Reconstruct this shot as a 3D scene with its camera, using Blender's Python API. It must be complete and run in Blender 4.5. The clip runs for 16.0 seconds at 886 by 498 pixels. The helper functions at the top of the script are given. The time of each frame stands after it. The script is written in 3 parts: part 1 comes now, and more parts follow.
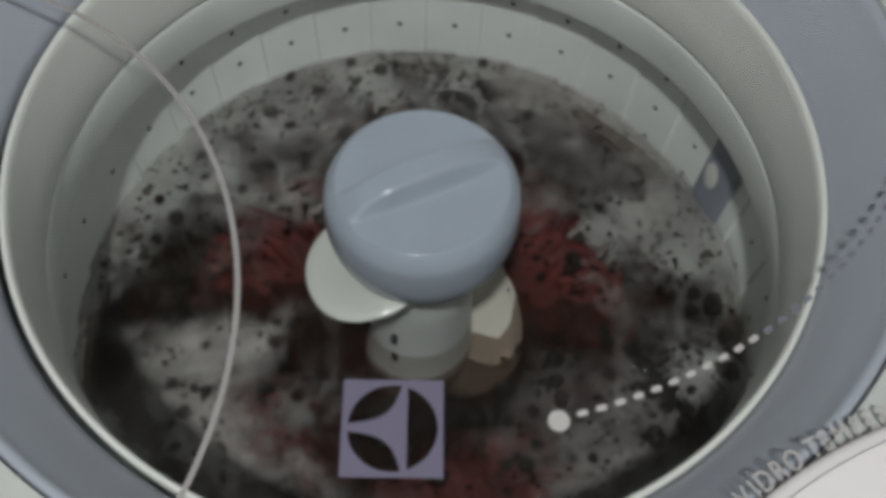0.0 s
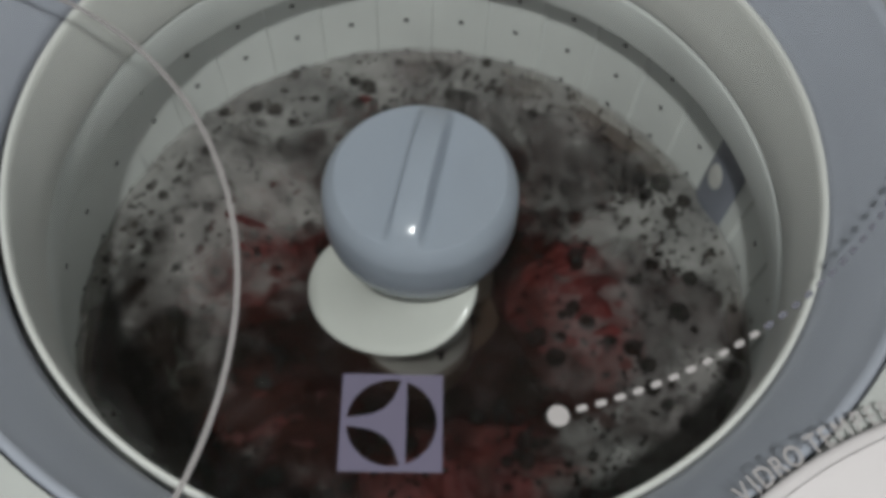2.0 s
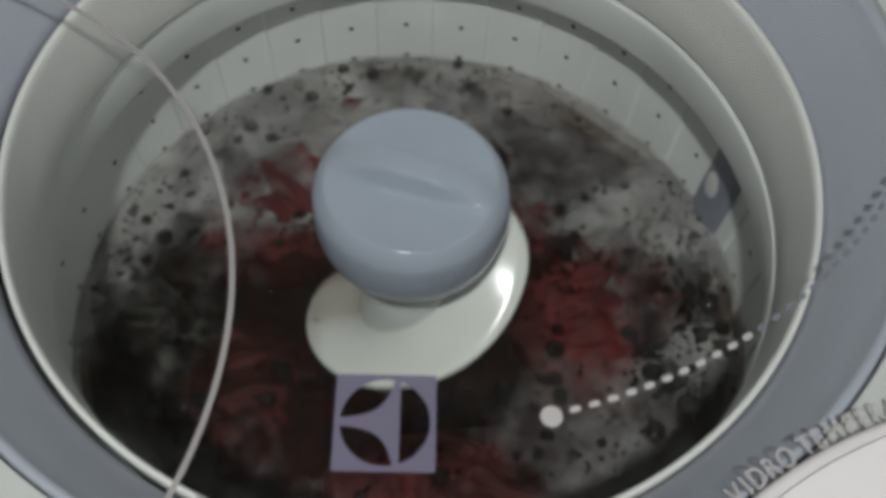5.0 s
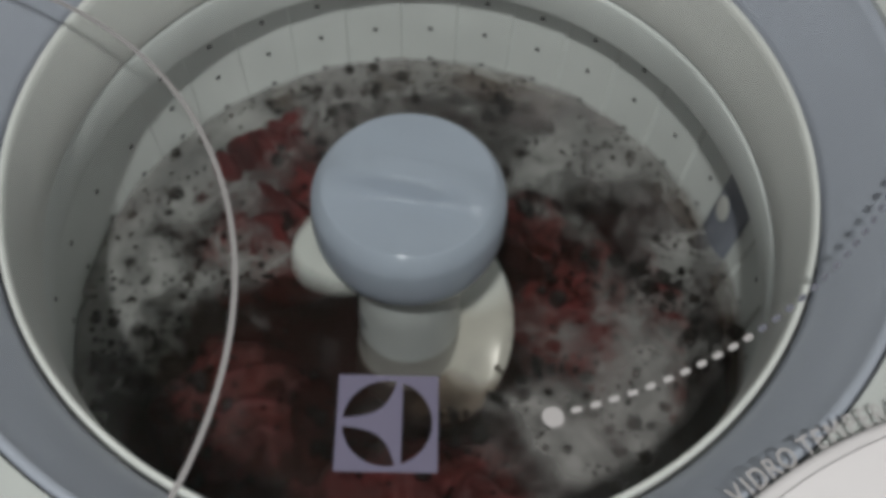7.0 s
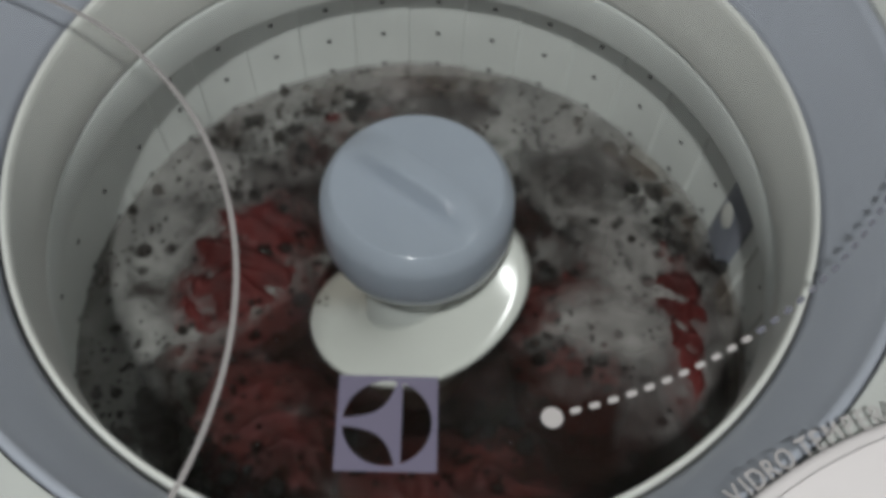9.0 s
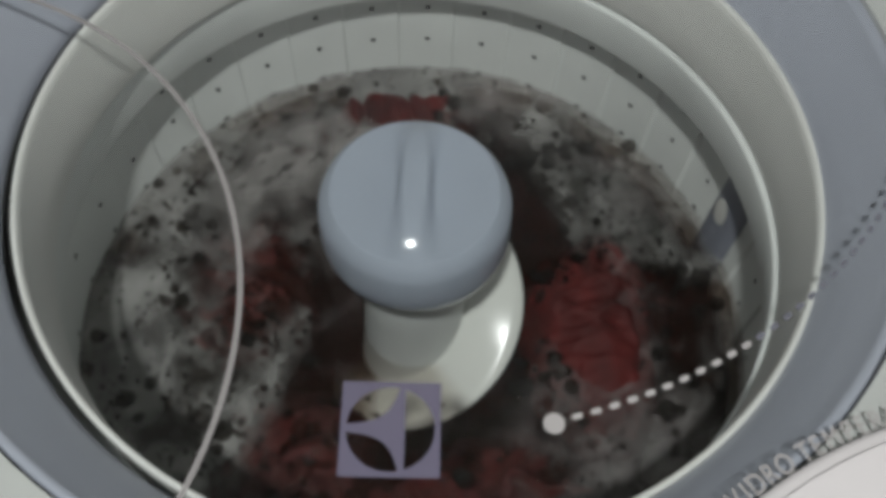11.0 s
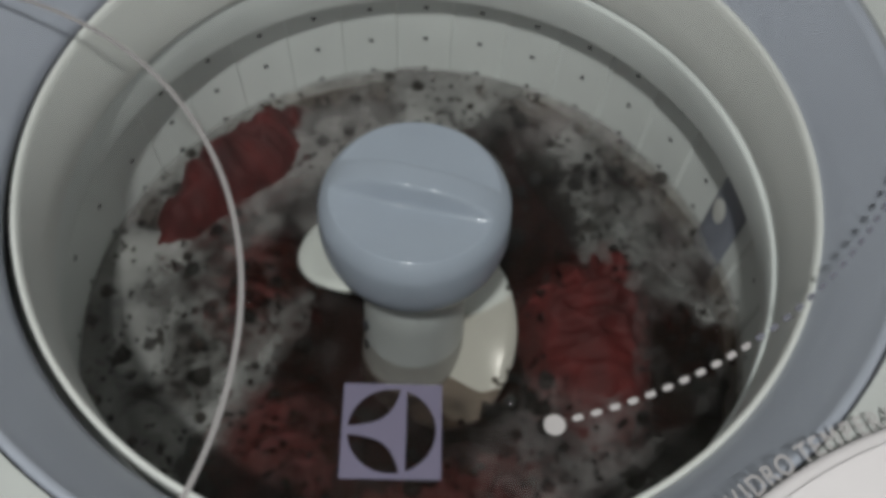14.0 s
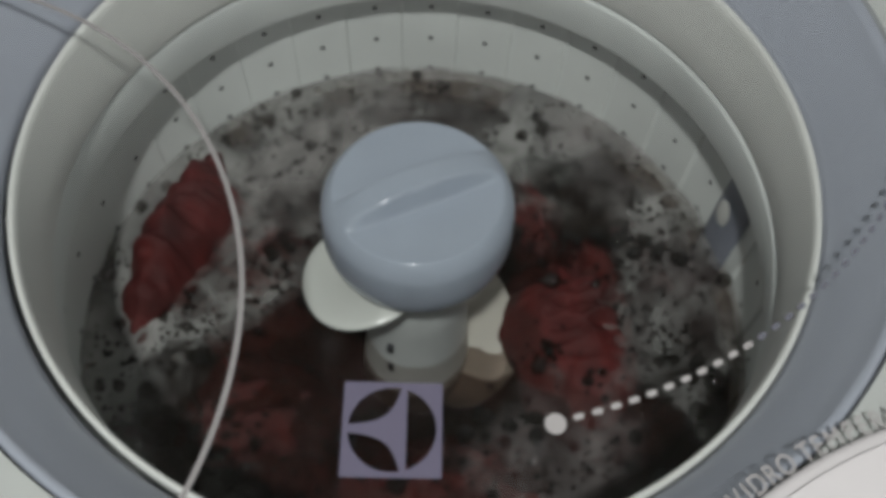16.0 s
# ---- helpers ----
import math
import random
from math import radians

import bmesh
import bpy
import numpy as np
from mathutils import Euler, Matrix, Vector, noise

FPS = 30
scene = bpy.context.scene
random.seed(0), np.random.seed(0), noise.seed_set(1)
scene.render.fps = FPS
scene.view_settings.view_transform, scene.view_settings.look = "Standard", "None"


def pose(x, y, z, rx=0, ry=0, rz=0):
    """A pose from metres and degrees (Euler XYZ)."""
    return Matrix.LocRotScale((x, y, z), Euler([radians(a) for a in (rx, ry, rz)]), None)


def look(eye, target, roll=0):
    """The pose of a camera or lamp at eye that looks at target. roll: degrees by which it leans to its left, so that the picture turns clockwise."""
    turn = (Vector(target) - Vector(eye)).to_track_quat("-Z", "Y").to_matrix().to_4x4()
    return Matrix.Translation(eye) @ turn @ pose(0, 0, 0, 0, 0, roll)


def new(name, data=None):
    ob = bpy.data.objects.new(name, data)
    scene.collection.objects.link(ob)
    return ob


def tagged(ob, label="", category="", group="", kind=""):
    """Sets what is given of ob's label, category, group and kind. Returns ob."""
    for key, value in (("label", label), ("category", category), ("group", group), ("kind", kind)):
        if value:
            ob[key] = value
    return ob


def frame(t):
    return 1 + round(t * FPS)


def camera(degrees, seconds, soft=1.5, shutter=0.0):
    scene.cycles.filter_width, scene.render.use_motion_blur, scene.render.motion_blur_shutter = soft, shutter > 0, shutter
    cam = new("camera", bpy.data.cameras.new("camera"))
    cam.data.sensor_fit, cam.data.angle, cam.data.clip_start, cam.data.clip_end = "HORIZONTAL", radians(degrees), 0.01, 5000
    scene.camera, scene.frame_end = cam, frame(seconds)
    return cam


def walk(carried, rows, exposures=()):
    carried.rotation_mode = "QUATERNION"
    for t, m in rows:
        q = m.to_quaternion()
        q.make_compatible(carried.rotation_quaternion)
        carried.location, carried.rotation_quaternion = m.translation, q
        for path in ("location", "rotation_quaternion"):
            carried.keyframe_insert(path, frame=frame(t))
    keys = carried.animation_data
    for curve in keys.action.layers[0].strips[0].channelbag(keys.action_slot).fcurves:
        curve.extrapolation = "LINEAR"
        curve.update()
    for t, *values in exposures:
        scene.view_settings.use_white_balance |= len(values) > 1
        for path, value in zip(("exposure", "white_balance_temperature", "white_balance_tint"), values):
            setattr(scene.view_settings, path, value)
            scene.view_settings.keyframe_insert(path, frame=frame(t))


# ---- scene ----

# The ring round the drum opening lies TOP above the floor; local heights count from it.
TOP = 0.98
cam = camera(48.0, 16.0, soft=4.8, shutter=0.8)
# seconds, eye x y z, target x y z, roll (heights from TOP)
PATH = [
    (0.0, 0.0125, -0.3191, 0.4372, 0.0177, -0.0419, -0.0379, 2.85),
    (0.5, 0.0133, -0.3197, 0.4373, 0.017, -0.0416, -0.0372, 2.72),
    (1.0, 0.0145, -0.3198, 0.4362, 0.0174, -0.0433, -0.0392, 2.72),
    (1.5, 0.0153, -0.3197, 0.4341, 0.0169, -0.044, -0.0419, 2.43),
    (2.0, 0.0145, -0.3203, 0.4356, 0.0172, -0.0436, -0.0398, 2.57),
    (2.5, 0.0143, -0.3214, 0.4366, 0.0212, -0.0431, -0.0377, 3.17),
    (3.0, 0.0149, -0.3216, 0.4374, 0.0207, -0.0437, -0.0372, 3.0),
    (3.5, 0.0162, -0.3216, 0.436, 0.0201, -0.0428, -0.0381, 2.92),
    (4.0, 0.0163, -0.3218, 0.4348, 0.0194, -0.0426, -0.0391, 2.87),
    (6.5, 0.0164, -0.325, 0.4364, 0.0201, -0.0432, -0.0359, 2.96),
    (7.0, 0.0157, -0.3248, 0.4364, 0.0188, -0.043, -0.0359, 2.86),
    (7.5, 0.016, -0.3257, 0.4368, 0.0202, -0.0435, -0.0352, 3.01),
    (8.0, 0.0153, -0.3271, 0.4392, 0.0184, -0.042, -0.0312, 2.78),
    (8.5, 0.015, -0.3267, 0.4372, 0.0194, -0.0409, -0.0326, 2.94),
    (9.0, 0.017, -0.3281, 0.4372, 0.0183, -0.0429, -0.0331, 2.67),
    (11.5, 0.0146, -0.3276, 0.442, 0.017, -0.0413, -0.0276, 2.77),
    (12.0, 0.0144, -0.3271, 0.4417, 0.0154, -0.04, -0.0275, 2.57),
    (12.5, 0.0148, -0.3265, 0.4417, 0.0149, -0.0421, -0.0291, 2.52),
    (13.0, 0.0146, -0.3276, 0.4433, 0.0146, -0.043, -0.0274, 2.43),
    (13.5, 0.0139, -0.3276, 0.4439, 0.0161, -0.0419, -0.026, 2.68),
    (14.0, 0.0138, -0.327, 0.4433, 0.0174, -0.0421, -0.0272, 2.9),
    (14.5, 0.0145, -0.3267, 0.4424, 0.0176, -0.0428, -0.0287, 2.85),
    (15.0, 0.0151, -0.3263, 0.441, 0.017, -0.0438, -0.0309, 2.85),
    (15.5, 0.0148, -0.3266, 0.4418, 0.0176, -0.044, -0.03, 2.86),
    (16.0, 0.0146, -0.327, 0.4422, 0.0167, -0.0423, -0.0284, 2.71),
]

walk(cam, [(t, look((x, y, z + TOP), (u, v, w + TOP), roll)) for t, x, y, z, u, v, w, roll in PATH])

# ---- light: one small ceiling lamp in an assumed closed room, out of view ----
world = bpy.data.worlds.new("world")
scene.world = world
world.use_nodes = True
world.node_tree.nodes["Background"].inputs[0].default_value = (0.7, 0.8, 1.0, 1)
world.node_tree.nodes["Background"].inputs[1].default_value = 0.02
# x, y, z, width, watts
LAMPS = [(-0.075, -0.68, 2.36, 0.07, 19.5)]
for x, y, z, wide, watts in LAMPS:
    lamp_data = bpy.data.lights.new("ceiling_light", "AREA")
    lamp_data.shape, lamp_data.size, lamp_data.energy = "DISK", wide, watts
    lamp_data.color = (1.0, 0.96, 0.975)
    lamp = new("lamp_light", lamp_data)
    lamp.matrix_world = pose(x, y, z - 0.004)
scene.view_settings.exposure = 0.0
scene.cycles.transparent_max_bounces = 32


# ---- materials ----
def material(name, colour, rough=0.4, metal=0.0, grain=(60, 0.06), bump=(200, 0.0), stain=(6, 0.1)):
    """Principled paint with variation at two scales and fine relief."""
    m = bpy.data.materials.new(name)
    m.use_nodes = True
    nt = m.node_tree
    b = nt.nodes["Principled BSDF"]
    b.inputs["Roughness"].default_value, b.inputs["Metallic"].default_value = rough, metal
    co = nt.nodes.new("ShaderNodeTexCoord")
    last = None
    for scale, amount in (grain, stain):
        n = nt.nodes.new("ShaderNodeTexNoise")
        n.inputs["Scale"].default_value, n.inputs["Detail"].default_value = scale, 5
        nt.links.new(co.outputs["Object"], n.inputs["Vector"])
        r = nt.nodes.new("ShaderNodeMapRange")
        r.inputs["From Min"].default_value, r.inputs["From Max"].default_value = 0.3, 0.7
        r.inputs["To Min"].default_value, r.inputs["To Max"].default_value = 1 - amount, 1 + amount
        nt.links.new(n.outputs["Fac"], r.inputs["Value"])
        mix = nt.nodes.new("ShaderNodeVectorMath")
        mix.operation = "SCALE"
        if last is None:
            mix.inputs[0].default_value = colour
        else:
            nt.links.new(last, mix.inputs[0])
        nt.links.new(r.outputs[0], mix.inputs["Scale"])
        last = mix.outputs[0]
    nt.links.new(last, b.inputs["Base Color"])
    if bump[1]:
        n = nt.nodes.new("ShaderNodeTexNoise")
        n.inputs["Scale"].default_value, n.inputs["Detail"].default_value = bump[0], 4
        nt.links.new(co.outputs["Object"], n.inputs["Vector"])
        k = nt.nodes.new("ShaderNodeBump")
        k.inputs["Strength"].default_value, k.inputs["Distance"].default_value = bump[1], 0.002
        nt.links.new(n.outputs["Fac"], k.inputs["Height"])
        nt.links.new(k.outputs[0], b.inputs["Normal"])
    return m


def clear_film(name, tint, gloss_rough=0.02, ior=1.45, body=None, cover=0.0, wavy=0.0):
    """Clear sheet: light passes tinted, the surface mirrors by Fresnel; body adds a dull film over a share of it."""
    m = bpy.data.materials.new(name)
    m.use_nodes = True
    nt = m.node_tree
    nt.nodes.remove(nt.nodes["Principled BSDF"])
    out = nt.nodes["Material Output"]
    tr = nt.nodes.new("ShaderNodeBsdfTransparent")
    tr.inputs[0].default_value = (*tint, 1)
    base = tr.outputs[0]
    if body:
        df = nt.nodes.new("ShaderNodeBsdfDiffuse")
        df.inputs[0].default_value = (*body, 1)
        mx = nt.nodes.new("ShaderNodeMixShader")
        mx.inputs[0].default_value = cover
        nt.links.new(base, mx.inputs[1]), nt.links.new(df.outputs[0], mx.inputs[2])
        base = mx.outputs[0]
    gl = nt.nodes.new("ShaderNodeBsdfGlossy")
    gl.inputs["Roughness"].default_value = gloss_rough
    if wavy:
        co = nt.nodes.new("ShaderNodeTexCoord")
        n = nt.nodes.new("ShaderNodeTexNoise")
        n.inputs["Scale"].default_value, n.inputs["Detail"].default_value = 60, 5
        nt.links.new(co.outputs["Object"], n.inputs["Vector"])
        k = nt.nodes.new("ShaderNodeBump")
        k.inputs["Strength"].default_value, k.inputs["Distance"].default_value = wavy, 0.01
        nt.links.new(n.outputs["Fac"], k.inputs["Height"]), nt.links.new(k.outputs[0], gl.inputs["Normal"])
    # Schlick's rule, the same from both sides of a thin sheet
    lw = nt.nodes.new("ShaderNodeLayerWeight")
    lw.inputs[0].default_value = 0.5
    fifth = nt.nodes.new("ShaderNodeMath")
    fifth.operation, fifth.inputs[1].default_value = "POWER", 5
    nt.links.new(lw.outputs["Facing"], fifth.inputs[0])
    f0 = ((ior - 1) / (ior + 1)) ** 2
    fr = nt.nodes.new("ShaderNodeMapRange")
    fr.inputs["To Min"].default_value, fr.inputs["To Max"].default_value = f0, 1.0
    nt.links.new(fifth.outputs[0], fr.inputs["Value"])
    mx = nt.nodes.new("ShaderNodeMixShader")
    nt.links.new(fr.outputs[0], mx.inputs[0])
    nt.links.new(base, mx.inputs[1]), nt.links.new(gl.outputs[0], mx.inputs[2])
    nt.links.new(mx.outputs[0], out.inputs[0])
    return m


def foam_material(name, shift, low, high, colour, thick, wall_bias, heap=(0.0, 0.0), gain=0.0):
    """Soap foam: a patchy film pitted with small bubbles, gathered by the swirl towards the wall."""
    m = bpy.data.materials.new(name)
    m.use_nodes = True
    nt = m.node_tree
    b = nt.nodes["Principled BSDF"]
    b.inputs["Roughness"].default_value = 0.5
    co = nt.nodes.new("ShaderNodeTexCoord")
    mp = nt.nodes.new("ShaderNodeMapping")
    mp.inputs["Location"].default_value = (shift, shift * 0.7, 0)
    nt.links.new(co.outputs["Object"], mp.inputs["Vector"])

    def noise_node(scale, detail, distortion):
        n = nt.nodes.new("ShaderNodeTexNoise")
        n.inputs["Scale"].default_value, n.inputs["Detail"].default_value, n.inputs["Distortion"].default_value = scale, detail, distortion
        nt.links.new(mp.outputs[0], n.inputs["Vector"])
        return n.outputs["Fac"]

    def math_node(kind, x, y):
        n = nt.nodes.new("ShaderNodeMath")
        n.operation = kind
        for k, v in enumerate((x, y)):
            if isinstance(v, (int, float)):
                n.inputs[k].default_value = v
            else:
                nt.links.new(v, n.inputs[k])
        return n.outputs[0]

    def span(value, x0, x1, y0, y1):
        n = nt.nodes.new("ShaderNodeMapRange")
        n.interpolation_type = "SMOOTHSTEP"
        for k, v in zip(("From Min", "From Max", "To Min", "To Max"), (x0, x1, y0, y1)):
            n.inputs[k].default_value = v
        nt.links.new(value, n.inputs["Value"])
        return n.outputs[0]

    far = nt.nodes.new("ShaderNodeVectorMath")
    far.operation = "LENGTH"
    flat = nt.nodes.new("ShaderNodeVectorMath")
    flat.operation = "MULTIPLY"
    flat.inputs[1].default_value = (1, 1, 0)
    nt.links.new(co.outputs["Object"], flat.inputs[0]), nt.links.new(flat.outputs[0], far.inputs[0])
    bias = span(far.outputs["Value"], 0.07, 0.22, -wall_bias, wall_bias)
    split = nt.nodes.new("ShaderNodeSeparateXYZ")
    nt.links.new(co.outputs["Object"], split.inputs[0])
    bias = math_node("ADD", bias, math_node("MULTIPLY", split.outputs["Y"], 0.38))
    if gain:  # a heap of denser foam
        gap = nt.nodes.new("ShaderNodeVectorMath")
        gap.operation = "DISTANCE"
        gap.inputs[1].default_value = (*heap, 0)
        nt.links.new(flat.outputs[0], gap.inputs[0])
        bias = math_node("ADD", bias, span(gap.outputs["Value"], 0.02, 0.10, gain, 0.0))
    patch = math_node("ADD", noise_node(9, 3, 0.8), bias)
    patch = math_node("ADD", patch, math_node("MULTIPLY", math_node("SUBTRACT", noise_node(42, 6, 0.6), 0.5), 0.42))
    alpha = span(patch, low, high, 0.0, thick)
    warp = nt.nodes.new("ShaderNodeTexNoise")
    warp.inputs["Scale"].default_value = 45
    nt.links.new(mp.outputs[0], warp.inputs["Vector"])
    bent = nt.nodes.new("ShaderNodeVectorMath")
    bent.operation = "MULTIPLY_ADD"
    bent.inputs[1].default_value = (0.006, 0.006, 0.006)
    nt.links.new(warp.outputs["Color"], bent.inputs[0]), nt.links.new(mp.outputs[0], bent.inputs[2])
    # round open bubbles of many sizes, crowded in some places and rare in others
    for scale, widest, keep in ((44, 0.42, 0.16), (88, 0.52, 0.24), (170, 0.55, 0.35)):
        vo = nt.nodes.new("ShaderNodeTexVoronoi")
        vo.inputs["Scale"].default_value, vo.inputs["Randomness"].default_value = scale, 0.85
        nt.links.new(bent.outputs[0], vo.inputs["Vector"])
        dice = nt.nodes.new("ShaderNodeSeparateXYZ")
        nt.links.new(vo.outputs["Color"], dice.inputs[0])
        crowd = span(noise_node(scale * 0.18, 2, 0.0), 0.36, 0.58, 0.25, 1.05)
        size = math_node("MULTIPLY", math_node("MULTIPLY", math_node("POWER", dice.outputs["X"], 1.4), crowd), widest)
        alpha = math_node("MULTIPLY", alpha, span(math_node("SUBTRACT", vo.outputs["Distance"], size), -0.09, 0.05, keep, 1.0))
    tone = nt.nodes.new("ShaderNodeVectorMath")
    tone.operation = "SCALE"
    tone.inputs[0].default_value = colour
    nt.links.new(span(noise_node(21, 5, 0.3), 0.28, 0.72, 0.5, 1.15), tone.inputs["Scale"])
    nt.links.new(tone.outputs[0], b.inputs["Base Color"])
    nt.links.new(alpha, b.inputs["Alpha"])
    bp = nt.nodes.new("ShaderNodeBump")
    bp.inputs["Strength"].default_value, bp.inputs["Distance"].default_value = 0.4, 0.003
    nt.links.new(alpha, bp.inputs["Height"]), nt.links.new(bp.outputs[0], b.inputs["Normal"])
    return m


def murk_material(name):
    """The depth of the wash: dark water, with soaked red and black cloth showing dimly."""
    m = material(name, (0.02, 0.02, 0.02), 0.6)
    nt = m.node_tree
    b = nt.nodes["Principled BSDF"]
    co = nt.nodes.new("ShaderNodeTexCoord")
    n = nt.nodes.new("ShaderNodeTexNoise")
    n.inputs["Scale"].default_value, n.inputs["Detail"].default_value, n.inputs["Distortion"].default_value = 10, 5, 1.0
    r = nt.nodes.new("ShaderNodeValToRGB")
    r.color_ramp.elements[0].position, r.color_ramp.elements[0].color = 0.36, (0.020, 0.025, 0.020, 1)
    r.color_ramp.elements[1].position, r.color_ramp.elements[1].color = 0.56, (0.10, 0.010, 0.009, 1)
    nt.links.new(co.outputs["Object"], n.inputs["Vector"]), nt.links.new(n.outputs["Fac"], r.inputs[0])
    nt.links.new(r.outputs[0], b.inputs["Base Color"])
    return m


deep_murk = murk_material("deep_murk")
white_plastic = material("white_plastic", (0.72, 0.73, 0.70), 0.35, grain=(90, 0.015), stain=(5, 0.04), bump=(900, 0.03))
white_enamel = material("white_enamel", (0.58, 0.585, 0.57), 0.25, grain=(40, 0.01), stain=(4, 0.03))
rim_plastic = material("rim_plastic", (0.80, 0.795, 0.76), 0.4, grain=(80, 0.02), stain=(9, 0.05), bump=(300, 0.004))
basket_plastic = material("basket_plastic", (0.80, 0.82, 0.80), 0.5, grain=(70, 0.02), stain=(12, 0.08), bump=(500, 0.05))
blue_plastic = material("blue_plastic", (0.43, 0.45, 0.52), 0.42, grain=(100, 0.02), stain=(7, 0.05), bump=(800, 0.012))
cap_plastic = material("cap_plastic", (0.365, 0.405, 0.475), 0.15, grain=(60, 0.02), stain=(14, 0.03), bump=(120, 0.03))
fin_plastic = material("fin_plastic", (0.72, 0.73, 0.69), 0.22, grain=(60, 0.015), stain=(10, 0.04), bump=(150, 0.02))
column_plastic = material("column_plastic", (0.58, 0.60, 0.59), 0.35, grain=(60, 0.02), stain=(18, 0.08), bump=(200, 0.03))
filter_plastic = material("filter_plastic", (0.25, 0.265, 0.315), 0.4, stain=(20, 0.08))
dark_plastic = material("dark_plastic", (0.03, 0.03, 0.035), 0.6)
wall_paint = material("wall_paint", (0.66, 0.67, 0.67), 0.7, grain=(30, 0.03), stain=(2, 0.06), bump=(90, 0.1))
# unseen ceiling, kept mid-grey so that the glass mirrors less haze
ceiling_paint = material("ceiling_paint", (0.40, 0.39, 0.37), 0.8, grain=(30, 0.03), stain=(2, 0.08), bump=(90, 0.1))
floor_tile = material("floor_tile", (0.35, 0.33, 0.30), 0.5, stain=(3, 0.12))
red_cloth = material("red_cloth", (0.085, 0.0050, 0.0042), 0.7, grain=(45, 0.35), stain=(14, 0.35), bump=(420, 0.7))
maroon_cloth = material("maroon_cloth", (0.066, 0.0050, 0.0045), 0.7, grain=(45, 0.35), stain=(14, 0.35), bump=(420, 0.7))
dark_cloth = material("dark_cloth", (0.018, 0.022, 0.018), 0.5, grain=(45, 0.3), stain=(14, 0.3), bump=(420, 0.7))
glass = clear_film("clear_glass", (0.93, 0.95, 0.94), 0.0, 1.36)
bubble_film = clear_film("bubble_film", (0.34, 0.32, 0.30), 0.06, 1.7)
murky_water = clear_film("murky_water", (0.92, 0.89, 0.86), 0.04, 1.33, (0.020, 0.014, 0.011), 0.06, wavy=0.8)
cloudy_water = clear_film("cloudy_water", (0.72, 0.66, 0.62), 0.3, 1.01, (0.026, 0.012, 0.010), 0.22)
print_white = clear_film("print_white", (0.9, 0.9, 0.9), 0.5, 1.05, (0.40, 0.40, 0.385), 0.88)
print_faint = clear_film("print_faint", (0.90, 0.90, 0.90), 0.5, 1.05, (0.150, 0.160, 0.185), 0.88)
print_grey = clear_film("print_grey", (0.85, 0.85, 0.85), 0.5, 1.05, (0.29, 0.29, 0.28), 0.85)
print_violet = clear_film("print_violet", (0.8, 0.8, 0.9), 0.5, 1.05, (0.145, 0.140, 0.190), 0.82)
foam_grey = foam_material("foam_grey", 0.0, 0.45, 0.84, (0.37, 0.365, 0.35), 0.88, 0.15)
foam_thin = foam_material("foam_thin", 3.7, 0.46, 0.90, (0.39, 0.35, 0.345), 0.42, 0.05, (0.118, -0.108), 0.16)
foam_thick = foam_material("foam_thick", 8.3, 0.60, 1.05, (0.46, 0.435, 0.42), 0.72, 0.0, (0.15, 0.0), 0.36)
glow = bpy.data.materials.new("lamp_glow")
glow.use_nodes = True
glow.node_tree.nodes["Principled BSDF"].inputs["Emission Color"].default_value = (1, 0.97, 0.92, 1)
glow.node_tree.nodes["Principled BSDF"].inputs["Emission Strength"].default_value = 6


# ---- mesh helpers ----
def part(name, bm, mat, parent=None, label="", smooth=True):
    me = bpy.data.meshes.new(name)
    bmesh.ops.recalc_face_normals(bm, faces=bm.faces)
    bm.to_mesh(me)
    bm.free()
    for p in me.polygons:
        p.use_smooth = smooth
    me.materials.append(mat)
    ob = new(name, me)
    if parent:
        ob.parent = parent
    if label:
        tagged(ob, label)
    return ob


def lathe(profile, n=96, z0=0.0):
    """Surface of revolution round z through (radius, height) points."""
    bm = bmesh.new()
    rings = []
    for r, z in profile:
        if r < 1e-6:
            rings.append([bm.verts.new((0, 0, z + z0))])
        else:
            rings.append([bm.verts.new((r * math.cos(2 * math.pi * i / n), r * math.sin(2 * math.pi * i / n), z + z0)) for i in range(n)])
    for a, b in zip(rings, rings[1:]):
        for i in range(n):
            j = (i + 1) % n
            quad = [a[i % len(a)], a[j % len(a)], b[j % len(b)], b[i % len(b)]]
            seen = list(dict.fromkeys(quad))
            if len(seen) > 2:
                bm.faces.new(seen)
    return bm


def box(x0, x1, y0, y1, z0, z1, bevel=0.0):
    bm = bmesh.new()
    bmesh.ops.create_cube(bm, size=1)
    for v in bm.verts:
        v.co = ((x0 + x1) / 2 + v.co.x * (x1 - x0), (y0 + y1) / 2 + v.co.y * (y1 - y0), (z0 + z1) / 2 + v.co.z * (z1 - z0))
    if bevel:
        bmesh.ops.bevel(bm, geom=bm.edges[:], offset=bevel, segments=3, affect="EDGES", profile=0.5)
    return bm


